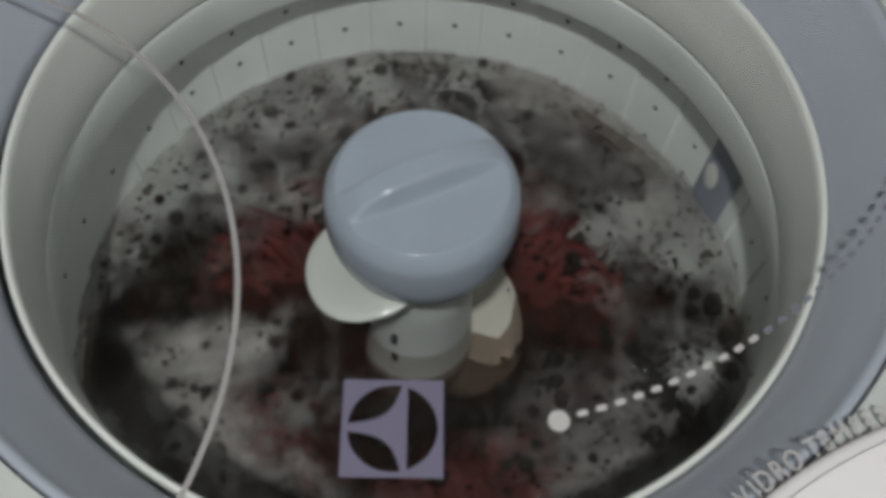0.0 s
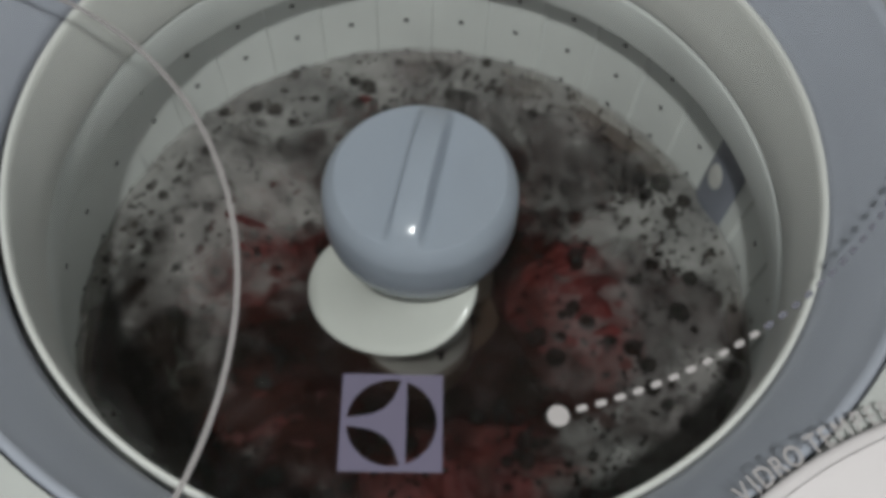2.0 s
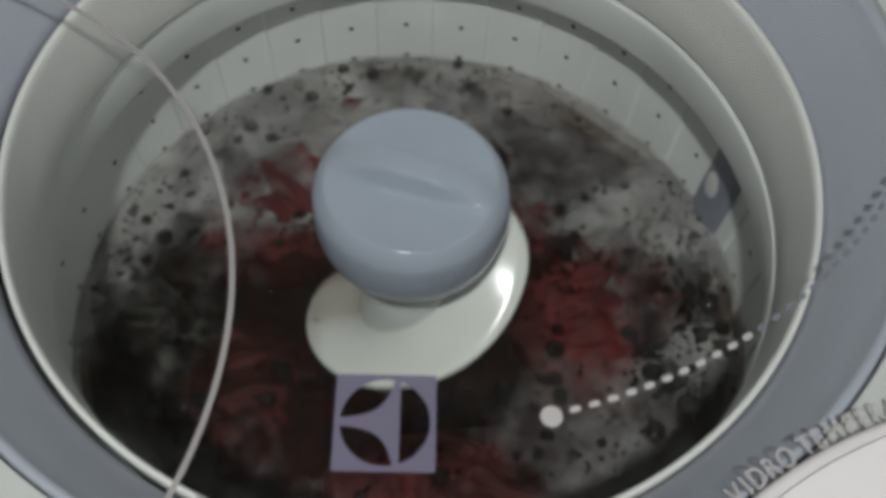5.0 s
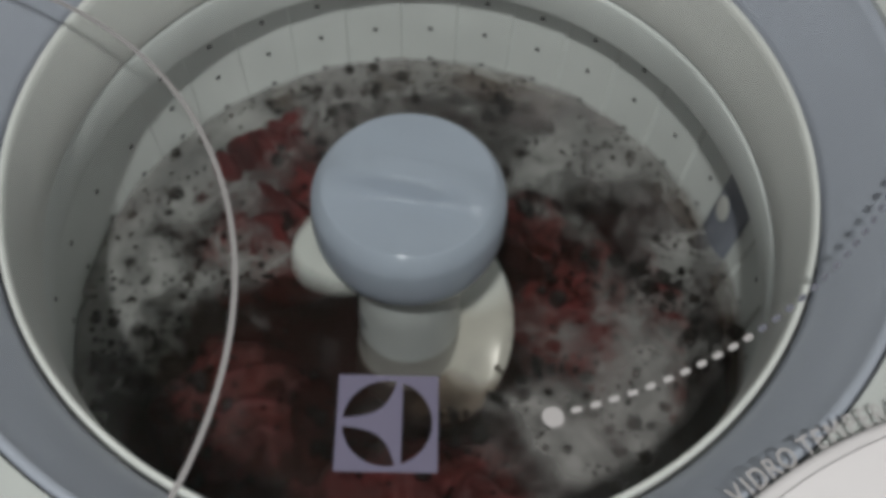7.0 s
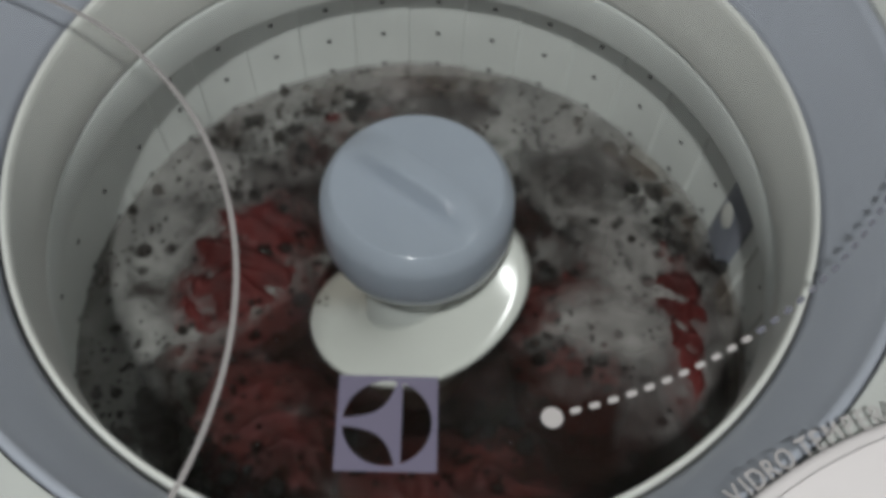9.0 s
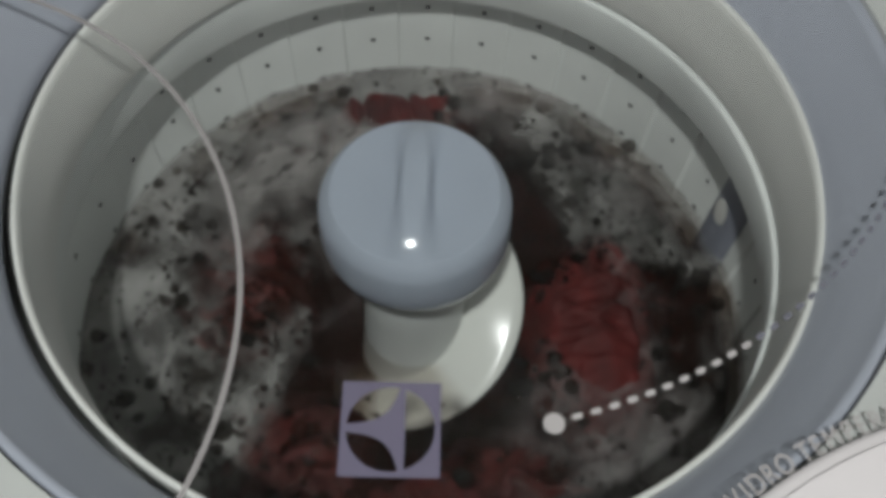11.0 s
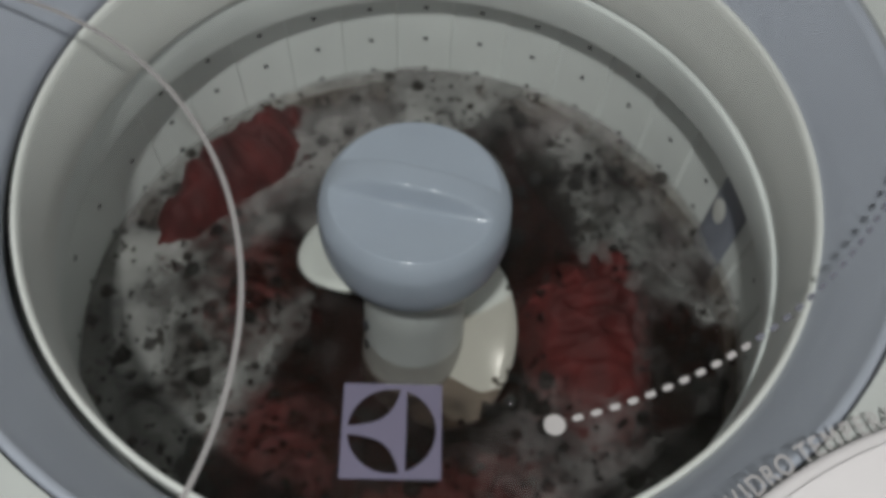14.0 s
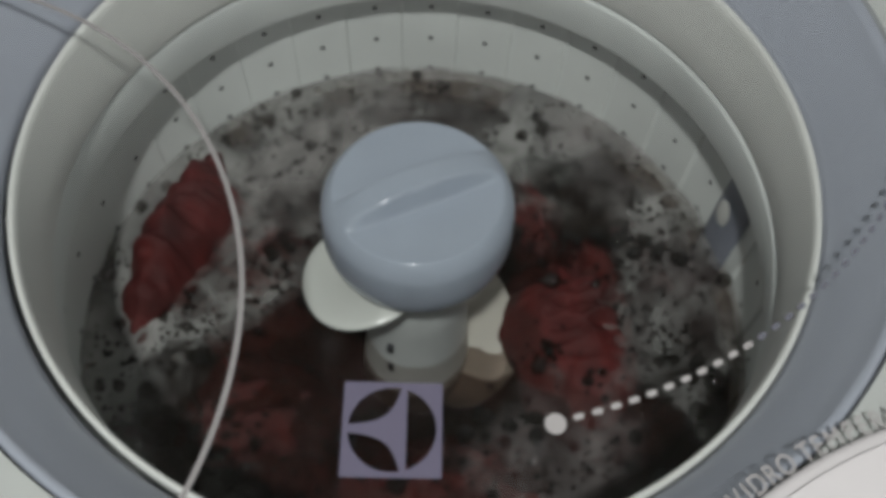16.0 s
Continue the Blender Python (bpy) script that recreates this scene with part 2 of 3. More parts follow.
def plate(loops, z, thick):
    """Flat plate of closed outlines (the later ones are holes), from z up by thick."""
    cu = bpy.data.curves.new("outline", "CURVE")
    cu.dimensions, cu.fill_mode, cu.extrude = "2D", "BOTH", thick / 2
    for loop in loops:
        sp = cu.splines.new("POLY")
        sp.points.add(len(loop) - 1)
        for p, (x, y) in zip(sp.points, loop):
            p.co = (x, y, 0, 1)
        sp.use_cyclic_u = True
    tmp = bpy.data.objects.new("outline", cu)
    scene.collection.objects.link(tmp)
    me = bpy.data.meshes.new_from_object(tmp.evaluated_get(bpy.context.evaluated_depsgraph_get()))
    bm = bmesh.new()
    bm.from_mesh(me)
    for v in bm.verts:
        v.co.z += z + thick / 2
    bpy.data.objects.remove(tmp)
    bpy.data.curves.remove(cu)
    bpy.data.meshes.remove(me)
    return bm


def circle(cx, cy, r, n=96, a0=0.0, a1=360.0, closed=True):
    k = n if closed else n - 1
    return [(cx + r * math.cos(radians(a0 + (a1 - a0) * i / k)), cy + r * math.sin(radians(a0 + (a1 - a0) * i / k))) for i in range(n)]


def empty(name, m, label, category, group="", kind=""):
    ob = new(name)
    ob.empty_display_size = 0.05
    ob.matrix_world = m
    return tagged(ob, label, category, group, kind)


# ---- room: unseen, added to bounce the lamp light ----
def room():
    # x1 is near to throw light on the drum's left side, x0 far
    x0, x1, y0, y1, h = -2.3, 0.72, -1.5, 0.75, 2.45
    t = 0.1
    for name, dims, mat in (
        ("floor", (x0 - t, x1 + t, y0 - t, y1 + t, -t, 0), floor_tile),
        ("ceiling", (x0 - t, x1 + t, y0 - t, y1 + t, h, h + t), ceiling_paint),
        ("wall_north", (x0 - t, x1 + t, y1, y1 + t, 0, h), wall_paint),
        ("wall_south", (x0 - t, x1 + t, y0 - t, y0, 0, h), wall_paint),
        ("wall_west", (x0 - t, x0, y0, y1, 0, h), wall_paint),
        ("wall_east", (x1, x1 + t, y0, y1, 0, h), wall_paint),
    ):
        tagged(part(name, box(*dims), mat, smooth=False), "plain grey surface of an assumed room, unseen, added to bounce the lamp light", name.split("_")[0], kind="structure")
    for x, y, z, wide, watts in LAMPS:
        r = wide / 2
        fitting = empty("ceiling_lamp", pose(x, y, 2.45), "round white ceiling lamp, switched on", "lamp", "ceiling lamps")
        part("housing", lathe([(0.0, 0.0), (r + 0.025, 0.0), (r + 0.028, -0.02), (r + 0.015, -0.06), (0.0, -0.06)], 48), white_plastic, fitting)
        part("diffuser", lathe([(r, -0.061), (r - 0.002, -0.075), (0.0, -0.082)], 48), glow, fitting)


# ---- washing machine: cabinet, funnel ring, rim ----
def machine():
    m = empty("washing_machine", pose(0, 0, 0), "white top-loading washing machine filled with water, running", "washing machine")
    w, f, b = 0.32, -0.36, 0.40
    top = TOP + 0.057
    part("top_panel", plate([[(-w, f), (w, f), (w, b), (-w, b)], circle(0, 0, 0.2514, 160)], top - 0.012, 0.012), white_enamel, m, smooth=False)
    for name, d in (("side_panel", (-w, -w + 0.012, f, b, 0.03, top - 0.013)), ("side_panel", (w - 0.012, w, f, b, 0.03, top - 0.013)),
                    ("front_panel", (-w + 0.013, w - 0.013, f, f + 0.012, 0.03, top - 0.013)),
                    ("back_panel", (-w + 0.013, w - 0.013, b - 0.012, b, 0.03, top - 0.013))):
        part(name, box(*d, bevel=0.003), white_enamel, m)
    for x in (-w + 0.05, w - 0.05):
        for y in (f + 0.05, b - 0.05):
            bm = lathe([(0.0, 0.0), (0.022, 0.0), (0.022, 0.02), (0.012, 0.03), (0.012, 0.05), (0.0, 0.05)], 20)
            bmesh.ops.translate(bm, verts=bm.verts, vec=(x, y, 0))
            part("foot", bm, dark_plastic, m)
    part("funnel_ring", lathe([(0.2475, 0.030), (0.2505, 0.052), (0.2480, 0.0575), (0.2450, 0.0505), (0.2400, 0.0415), (0.2355, 0.0340), (0.2290, 0.0220), (0.2225, 0.0090), (0.2197, 0.0010), (0.2215, -0.006), (0.235, 0.008), (0.2475, 0.030)], 160, TOP),
         blue_plastic, m, "blue-grey plastic funnel ring round the opening")
    rim = part("rim", lathe([(0.2178, -0.004), (0.2182, 0.003), (0.2176, 0.0055), (0.2160, 0.0062), (0.2146, 0.0040), (0.2140, -0.001), (0.2128, -0.030), (0.2120, -0.0530), (0.2128, -0.0555), (0.2150, -0.054), (0.2165, -0.03), (0.2178, -0.004)], 160),
               rim_plastic, m, "pale grey rim of the tub cover")
    part("outer_tub", lathe([(0.262, -0.06), (0.275, -0.075), (0.275, -0.55), (0.0, -0.55)], 96, TOP), dark_plastic, m, "dark outer tub behind the basket")
    return m, rim


machine_thing, tub_rim = machine()
room()


# ---- perforated basket ----
HOLES = 34


def wall_radius(z):
    """The basket narrows a little towards its floor."""
    return 0.2422 - 0.075 * (-0.12 - z)


def basket():
    bk = empty("wash_basket", pose(0, 0, TOP), "pale grey perforated plastic wash basket, wet inside", "basket")
    part("balance_ring", lathe([(0.2300, -0.0585), (0.2150, -0.0580), (0.2136, -0.0590), (0.2132, -0.0610), (0.2155, -0.0800), (0.2176, -0.0960), (0.2183, -0.0985), (0.2200, -0.0998),
                                (0.2400, -0.0985), (0.2425, -0.0992), (0.250, -0.110), (0.252, -0.075), (0.2300, -0.0585)], 136), basket_plastic, bk, "smooth balance ring round the basket mouth")
    step = 360 / HOLES
    first = 108.6 + 8.0
    angles = []
    for i in range(HOLES):
        a = first + i * step
        angles += [(a - 5.294, 0.0010), (a - 4.85, -0.0012), (a - 2.5, -0.0004), (a - 0.45, 0.0), (a + 0.45, 0.0002), (a + 2.6, 0.0006), (a + 5.1, 0.0010)]
    hole_z = [-0.1295, -0.162, -0.1945, -0.227]
    heights = [-0.1000]
    for z in hole_z:
        heights += [z + 0.0018, z - 0.0018, z - 0.016]
    heights += [-0.30, -0.42]
    bm = bmesh.new()
    rows = []
    for z in heights:
        r = wall_radius(z)
        rows.append([bm.verts.new(((r + d) * math.cos(radians(a)), (r + d) * math.sin(radians(a)), z)) for a, d in angles])
    n = len(angles)
    for k in range(len(heights) - 1):
        punched = any(abs((heights[k] + heights[k + 1]) / 2 - z) < 0.001 for z in hole_z)
        for i in range(n):
            if punched and i % 7 == 3:
                continue
            j = (i + 1) % n
            bm.faces.new((rows[k][i], rows[k][j], rows[k + 1][j], rows[k + 1][i]))
    part("basket_wall", bm, basket_plastic, bk, "moulded panels with rows of small drain holes", smooth=False)
    part("basket_floor", lathe([(0.2200, -0.42), (0.18, -0.425), (0.0, -0.43)], 72), basket_plastic, bk)
    # lint filter clipped to the wall
    flt = bmesh.new()
    centre = 23.8
    grid = []
    for k in range(13):
        v = k / 12
        z = -0.104 - 0.135 * v
        line = []
        for i in range(11):
            u = i / 10 * 2 - 1
            r = wall_radius(z) - 0.002 - 0.004 * (1 - abs(u) ** 3)
            a = centre + u * 4.2
            line.append(flt.verts.new((r * math.cos(radians(a)), r * math.sin(radians(a)), z)))
        grid.append(line)
    for k in range(12):
        for i in range(10):
            flt.faces.new((grid[k][i], grid[k][i + 1], grid[k + 1][i + 1], grid[k + 1][i]))
    flt.normal_update()
    bmesh.ops.solidify(flt, geom=flt.faces[:], thickness=0.002)
    f = part("lint_filter", flt, filter_plastic, bk, "blue-grey plastic lint filter on the wall", smooth=False)
    oval = bmesh.new()
    mid = oval.verts.new((0, 0, 0.0012))
    ring = [oval.verts.new((0.0075 * math.cos(i * math.pi / 14), 0.0135 * math.sin(i * math.pi / 14), 0.0)) for i in range(28)]
    for i in range(28):
        oval.faces.new((mid, ring[i], ring[(i + 1) % 28]))
    a, z = radians(centre + 0.8), -0.156
    r = wall_radius(z) - 0.0082
    face = Matrix.Translation((r * math.cos(a), r * math.sin(a), z)) @ Matrix.Rotation(a - math.pi / 2, 4, "Z") @ Matrix.Rotation(math.pi / 2, 4, "X")
    bmesh.ops.transform(oval, matrix=face, verts=oval.verts)
    part("oval_window", oval, rim_plastic, f, "pale oval opening")
    return bk


basket_thing = basket()


# ---- agitator: column, spiral fin, knob cap ----
def agitator():
    ag = empty("agitator", pose(0, 0, TOP), "white spiral agitator with a blue-grey knob cap", "agitator")
    prof = [(0.0, -0.105), (0.030, -0.105), (0.0335, -0.112), (0.0345, -0.16), (0.0365, -0.215), (0.045, -0.30), (0.09, -0.40), (0.0, -0.40)]
    part("column", lathe(prof, 64), column_plastic, ag, "pale grey round column")
    # slots in the column: solid blocks whose dark colour stands for the shade inside
    for z in (-0.178, -0.207):
        a = radians(-144)
        bm = box(-0.0022, 0.0022, -0.003, 0.001, -0.005, 0.005, 0.0006)
        bmesh.ops.transform(bm, matrix=Matrix.Translation((0.0352 * math.cos(a), 0.0352 * math.sin(a), z)) @ Matrix.Rotation(a + math.pi / 2, 4, "Z"), verts=bm.verts)
        part("slot", bm, dark_plastic, ag, "small dark block standing for the shade inside a slot")
    # fin
    bm = bmesh.new()
    rows = []
    turns, n = 335, 140
    for i in range(n):
        s = turns * i / (n - 1)
        a = radians(-111 - s)
        z = min(-0.11 - 0.20 * (s - 57) / 360, -0.090 - 0.05 * s / 360)
        grow = math.sin(min(1, s / 62) * math.pi / 2) ** 0.8
        outer = 0.031 + 0.0435 * grow * math.sqrt(min(1.0, max(0.0, (turns - s) / 45)))
        top = [(0.030 + (outer - 0.030) * k / 6, 0.0035 - 0.003 * k / 6) for k in range(7)]
        section = top + [(outer + 0.0012, -0.0012), (outer, -0.0028)] + [(r, -0.0045) for r in (0.5 * (outer + 0.03), 0.030)]
        rows.append([bm.verts.new((r * math.cos(a), r * math.sin(a), z + d)) for r, d in section])
    for p, q in zip(rows, rows[1:]):
        m = len(p)
        for k in range(m):
            bm.faces.new((p[k], p[(k + 1) % m], q[(k + 1) % m], q[k]))
    bm.faces.new(rows[0]), bm.faces.new(rows[-1][::-1])
    part("spiral_fin", bm, fin_plastic, ag, "glossy white spiral fin")
    # cap: a dome with two scoops that leave a grip bar
    def dome(r):
        return -0.0180 - 0.0310 * (1 - math.sqrt(max(0.0, 1 - (r / 0.0578) ** 2.3)))
    bm = bmesh.new()
    rings = []
    nr, na = 64, 160
    for k in range(nr + 1):
        r = 0.0572 * math.sin(k / nr * math.pi / 2)
        if k == 0:
            rings.append([bm.verts.new((0, 0, dome(0)))])
            continue
        ring = []
        for i in range(na):
            a = 2 * math.pi * i / na
            u = abs(r * math.sin(a))
            along = r * math.cos(a)
            z = dome(r)
            floor_z = -0.0338 + 0.0012 * (along / 0.045) ** 2 + 0.0022 * ((u - 0.016) / 0.034) ** 2
            s = min(1, max(0, (u - 0.0070) / 0.0048))
            s = s * s * (3 - 2 * s)
            if floor_z < z:
                z = z + (floor_z - z) * s
            ring.append(bm.verts.new((r * math.cos(a), r * math.sin(a), z)))
        rings.append(ring)
    for r, z in ((0.0580, -0.054), (0.0583, -0.062), (0.0578, -0.070), (0.0562, -0.0775), (0.0545, -0.0795), (0.0530, -0.0785), (0.0530, -0.070), (0.030, -0.066)):
        rings.append([bm.verts.new((r * math.cos(2 * math.pi * i / na), r * math.sin(2 * math.pi * i / na), z)) for i in range(na)])
    for p, q in zip(rings, rings[1:]):
        for i in range(na):
            j = (i + 1) % na
            seen = list(dict.fromkeys([p[i % len(p)], p[j % len(p)], q[j], q[i]]))
            bm.faces.new(seen)
    part("cap", bm, cap_plastic, ag, "smooth blue-grey plastic knob cap with a grip bar")
    part("neck", lathe([(0.050, -0.072), (0.0505, -0.079), (0.045, -0.086), (0.034, -0.100), (0.031, -0.112)], 64), column_plastic, ag)
    return ag


agitator_thing = agitator()

# ---- water ----
WATER = -0.200


def polar_sheet(r0, r1, nr, na, height):
    bm = bmesh.new()
    rings = []
    for k in range(nr + 1):
        r = r0 + (r1 - r0) * k / nr
        rings.append([bm.verts.new((r * math.cos(2 * math.pi * i / na), r * math.sin(2 * math.pi * i / na),
                                    height(r * math.cos(2 * math.pi * i / na), r * math.sin(2 * math.pi * i / na)))) for i in range(na)])
    for p, q in zip(rings, rings[1:]):
        for i in range(na):
            j = (i + 1) % na
            bm.faces.new((p[i], p[j], q[j], q[i]))
    return bm


def ripple(x, y, seed, size=14.0, depth=0.004):
    return depth * noise.fractal(Vector((x * size + seed, y * size, seed)), 0.9, 2.0, 3)


water = tagged(part("water", polar_sheet(0.0345, 0.2360, 40, 120, lambda x, y: TOP + WATER + ripple(x, y, 2.0, 16, 0.0025)), murky_water),
               "dark murky reddish wash water", "water", kind="structure")
part("deep_water", lathe([(0.2325, -0.236), (0.18, -0.234), (0.13, -0.238), (0.09, -0.262), (0.036, -0.27)], 72, TOP), deep_murk, water)
part("middle_water", polar_sheet(0.0385, 0.2350, 24, 96, lambda x, y: TOP + WATER - 0.010 - 0.022 * max(0.0, min(1.0, (0.105 - math.hypot(x, y)) / 0.045)) + ripple(x, y, 6.0, 20, 0.006)), cloudy_water, water)
part("lower_water", polar_sheet(0.0400, 0.2320, 24, 96, lambda x, y: TOP + WATER - 0.026 - 0.018 * max(0.0, min(1.0, (0.105 - math.hypot(x, y)) / 0.045)) + ripple(x, y, 9.0, 20, 0.004)), cloudy_water, water)


# ---- foam and bubbles ----
def foam(name, r0, r1, lift, mat, seed, label):
    th = empty(name, pose(0, 0, TOP), label, "foam", kind="stuff")
    part("foam_film", polar_sheet(r0, r1, 36, 140, lambda x, y: WATER + lift + abs(ripple(x, y, seed, 20, 0.004))), mat, th)
    return th


foam_outer = foam("foam_ring", 0.075, 0.2355, 0.0025, foam_grey, 11.0, "grey soap foam floating along the basket wall")
foam_inner = foam("foam_wisps", 0.040, 0.2345, 0.0060, foam_thin, 23.0, "thin pinkish soap foam drifting over the wash")


foam_raft = foam("foam_raft", 0.040, 0.2345, 0.0085, foam_thick, 37.0, "dense pale raft of soap foam drifting round")


def bubbles():
    bm = bmesh.new()
    bmesh.ops.create_uvsphere(bm, u_segments=12, v_segments=8, radius=1)
    for v in list(bm.verts):
        if v.co.z < -0.2:
            bm.verts.remove(v)
    first = part("bubble", bm, bubble_film, foam_outer, "clear soap bubble with a bright glint")
    rnd = random.Random(5)
    clumps = [(rnd.uniform(0, 2 * math.pi), rnd.uniform(0.09, 0.215)) for _ in range(26)]

    def spot():
        """A place on the foam: four in five lie in loose clumps."""
        if rnd.random() < 0.8:
            a, r = rnd.choice(clumps)
            a, r = a + rnd.gauss(0, 0.12), r + rnd.gauss(0, 0.014)
        else:
            a, r = rnd.uniform(0, 2 * math.pi), 0.06 + 0.17 * rnd.random() ** 0.7
        r = min(0.230, max(0.06, r))
        return r * math.cos(a), r * math.sin(a)

    for i in range(290):
        ob = first if i == 0 else first.copy()
        if i:
            scene.collection.objects.link(ob)
        ob.parent = foam_outer if i % 3 else foam_inner
        x, y = spot()
        s = 0.0020 + 0.0058 * rnd.random() ** 3
        ob.matrix_basis = Matrix.Translation((x, y, WATER + 0.0045)) @ Matrix.Diagonal((s, s * rnd.uniform(0.8, 1.2), s * 0.8, 1))
    # froth of tiny bubbles, too many to count
    for th in (foam_outer, foam_inner, foam_raft):
        verts, faces = [], []
        for i in range(420):
            x, y = spot()
            s = rnd.uniform(0.0008, 0.0024)
            k = len(verts)
            for lift, wide in ((-0.1, 1.0), (0.5, 0.85), (0.85, 0.45)):
                for j in range(8):
                    c = j * math.pi / 4
                    verts.append((x + s * wide * math.cos(c), y + s * wide * math.sin(c), WATER + 0.0055 + s * lift))
            verts.append((x, y, WATER + 0.0055 + s))
            for row in (0, 8):
                for j in range(8):
                    faces.append((k + row + j, k + row + (j + 1) % 8, k + row + 8 + (j + 1) % 8, k + row + 8 + j))
            for j in range(8):
                faces.append((k + 16 + j, k + 16 + (j + 1) % 8, k + 24))
        me = bpy.data.meshes.new("froth")
        me.from_pydata(verts, [], faces)
        for p in me.polygons:
            p.use_smooth = True
        me.materials.append(bubble_film)
        froth = new("froth", me)
        froth.parent = th
        tagged(froth, "froth of tiny glinting bubbles", kind="stuff")


bubbles()


# ---- laundry ----
def garment(name, mat, label, az, dist, length, width, height, seed, turn=0.0):
    """A crumpled wet cloth lump; its empty stands on the basket's axis, so that it swings round it."""
    th = empty(name, pose(0, 0, TOP, 0, 0, az), label, "laundry", "laundry in the drum")
    bm = bmesh.new()
    n = 64
    grid = []
    ca, sa = math.cos(radians(turn)), math.sin(radians(turn))
    for i in range(n + 1):
        line = []
        for j in range(n + 1):
            u, v = i / n * 2 - 1, j / n * 2 - 1
            # disc-like patch with a wavy outline
            k = math.sqrt(max(1e-9, u * u + v * v))
            sq = max(abs(u), abs(v)) / k if k > 1e-4 else 1
            wob = 1 + 0.42 * noise.noise(Vector((u / k * 1.3 + seed, v / k * 1.3, seed)))
            x, y = u * sq * wob * length / 2, v * sq * wob * width / 2
            rr = min(1, k * sq)
            body = (1 - rr ** 2.2) * height - 0.02 * rr ** 4
            bend = noise.noise(Vector((x * 14 + seed, y * 14, 3.0)))
            crease = 1 - abs(noise.noise(Vector((x * 24 + seed + 1.5 * bend, y * 34, seed * 2)))) * 2
            fine = 1 - abs(noise.noise(Vector((x * 75 + 2 * bend, y * 95 + seed, 5.0)))) * 2
            fold = (0.010 * crease + 0.0042 * fine) * (1 - 0.5 * rr) * (1 + 22 * height)
            fold += 0.0016 * math.sin(230 * (x * 0.5 + y) + 9 * bend)
            line.append(bm.verts.new((dist + x * ca - y * sa, x * sa + y * ca, WATER - 0.026 + body + fold)))
        grid.append(line)
    for i in range(n):
        for j in range(n):
            bm.faces.new((grid[i][j], grid[i + 1][j], grid[i + 1][j + 1], grid[i][j + 1]))
    bm.normal_update()
    bmesh.ops.solidify(bm, geom=bm.faces[:], thickness=0.002)
    part("cloth", bm, mat, th)
    return th


# thing, sway in degrees, rows of (seconds, azimuth, lift)
LAUNDRY = [
    (garment("red_shirt", red_cloth, "crumpled wet red shirt half under water", 0, 0.135, 0.12, 0.17, 0.016, 1.0), 6,
     [(0, 148, 0.006), (1.5, 160, 0.009), (3.5, 140, 0.006), (6.5, 150, 0.010), (7.5, 138, 0.010), (9, 162, 0.010), (11.3, 165, -0.010), (12.5, 165, -0.012), (14.5, 170, -0.010), (16, 165, -0.006)]),
    (garment("red_towel", red_cloth, "wet red towel floating just under the foam", 0, 0.125, 0.12, 0.17, 0.015, 4.0), 5,
     [(0, 30, 0.004), (1.0, -5, 0.007), (1.5, 10, 0.004), (3.5, 2, 0.009), (6.5, 20, 0.0), (7, 8, 0.004), (9, 0, 0.0), (11.3, -2, 0.012), (12.5, -8, 0.021), (13.5, -4, 0.016), (14.5, 2, 0.010), (16, 4, 0.008)]),
    (garment("maroon_cloth", maroon_cloth, "broad dark red cloth soaked under water", 0, 0.140, 0.13, 0.24, 0.012, 7.0), 4,
     [(0, 288, 0.006), (4, 282, 0.008), (9, 280, 0.007), (12.5, 286, 0.004), (16, 280, 0.004)]),
    (garment("maroon_cloth", maroon_cloth, "dark red cloth twisted under water", 0, 0.135, 0.12, 0.16, 0.009, 9.0), 6,
     [(0, 225, 0.002), (4, 215, 0.004), (9, 222, 0.006), (12.5, 232, 0.003), (16, 215, 0.002)]),
    (garment("maroon_cloth", maroon_cloth, "small dark red cloth under grey foam", 0, 0.125, 0.09, 0.12, 0.010, 12.0), 6,
     [(0, 70, -0.004), (2, 60, 0), (4, 62, 0.0), (7, 50, 0.004), (9, 95, -0.006), (12.5, 100, -0.008), (16, 55, 0.002)]),
    (garment("red_ridge", red_cloth, "long red garment fold along the basket wall", 0, 0.188, 0.050, 0.17, 0.018, 15.0), 3,
     [(0, 30, -0.02), (4.2, 25, -0.016), (6.5, 8, 0.004), (7, 2, 0.004), (7.5, 25, 0.0), (8, 38, 0.013), (8.5, 25, 0.015), (9, 3, 0.013), (9.4, 5, -0.006), (11.3, 20, -0.020), (16, 30, -0.020)]),
    (garment("dark_cloth", dark_cloth, "black-green cloth deep under water", 0, 0.165, 0.10, 0.16, 0.004, 18.0), 5,
     [(0, 196, 0.002), (4, 190, 0.002), (9, 205, 0.0), (11.3, 200, 0.0), (16, 205, 0.002)]),
    (garment("dark_cloth", dark_cloth, "black-green cloth deep under water", 0, 0.185, 0.08, 0.17, 0.006, 27.0), 4,
     [(0, 340, -0.004), (3.5, 348, 0.002), (7, 62, 0.0), (9, 50, 0.004), (11.3, 38, 0.008), (12.5, 30, 0.008), (14.5, 40, 0.006), (16, 52, 0.004)]),
    (garment("dark_cloth", dark_cloth, "black-green cloth deep under water", 0, 0.185, 0.09, 0.15, 0.008, 31.0), 4,
     [(0, 160, 0.002), (3.5, 176, 0.004), (7, 186, 0.0), (9, 300, 0.0), (12.5, 320, 0.004), (16, 230, 0.002)]),
]
rising = garment("red_garment", red_cloth, "bunched red garment rising out of the foam", 0, 0.188, 0.068, 0.19, 0.042, 21.0)


# ---- round glass lid with printed marks ----
GLASS = 0.066


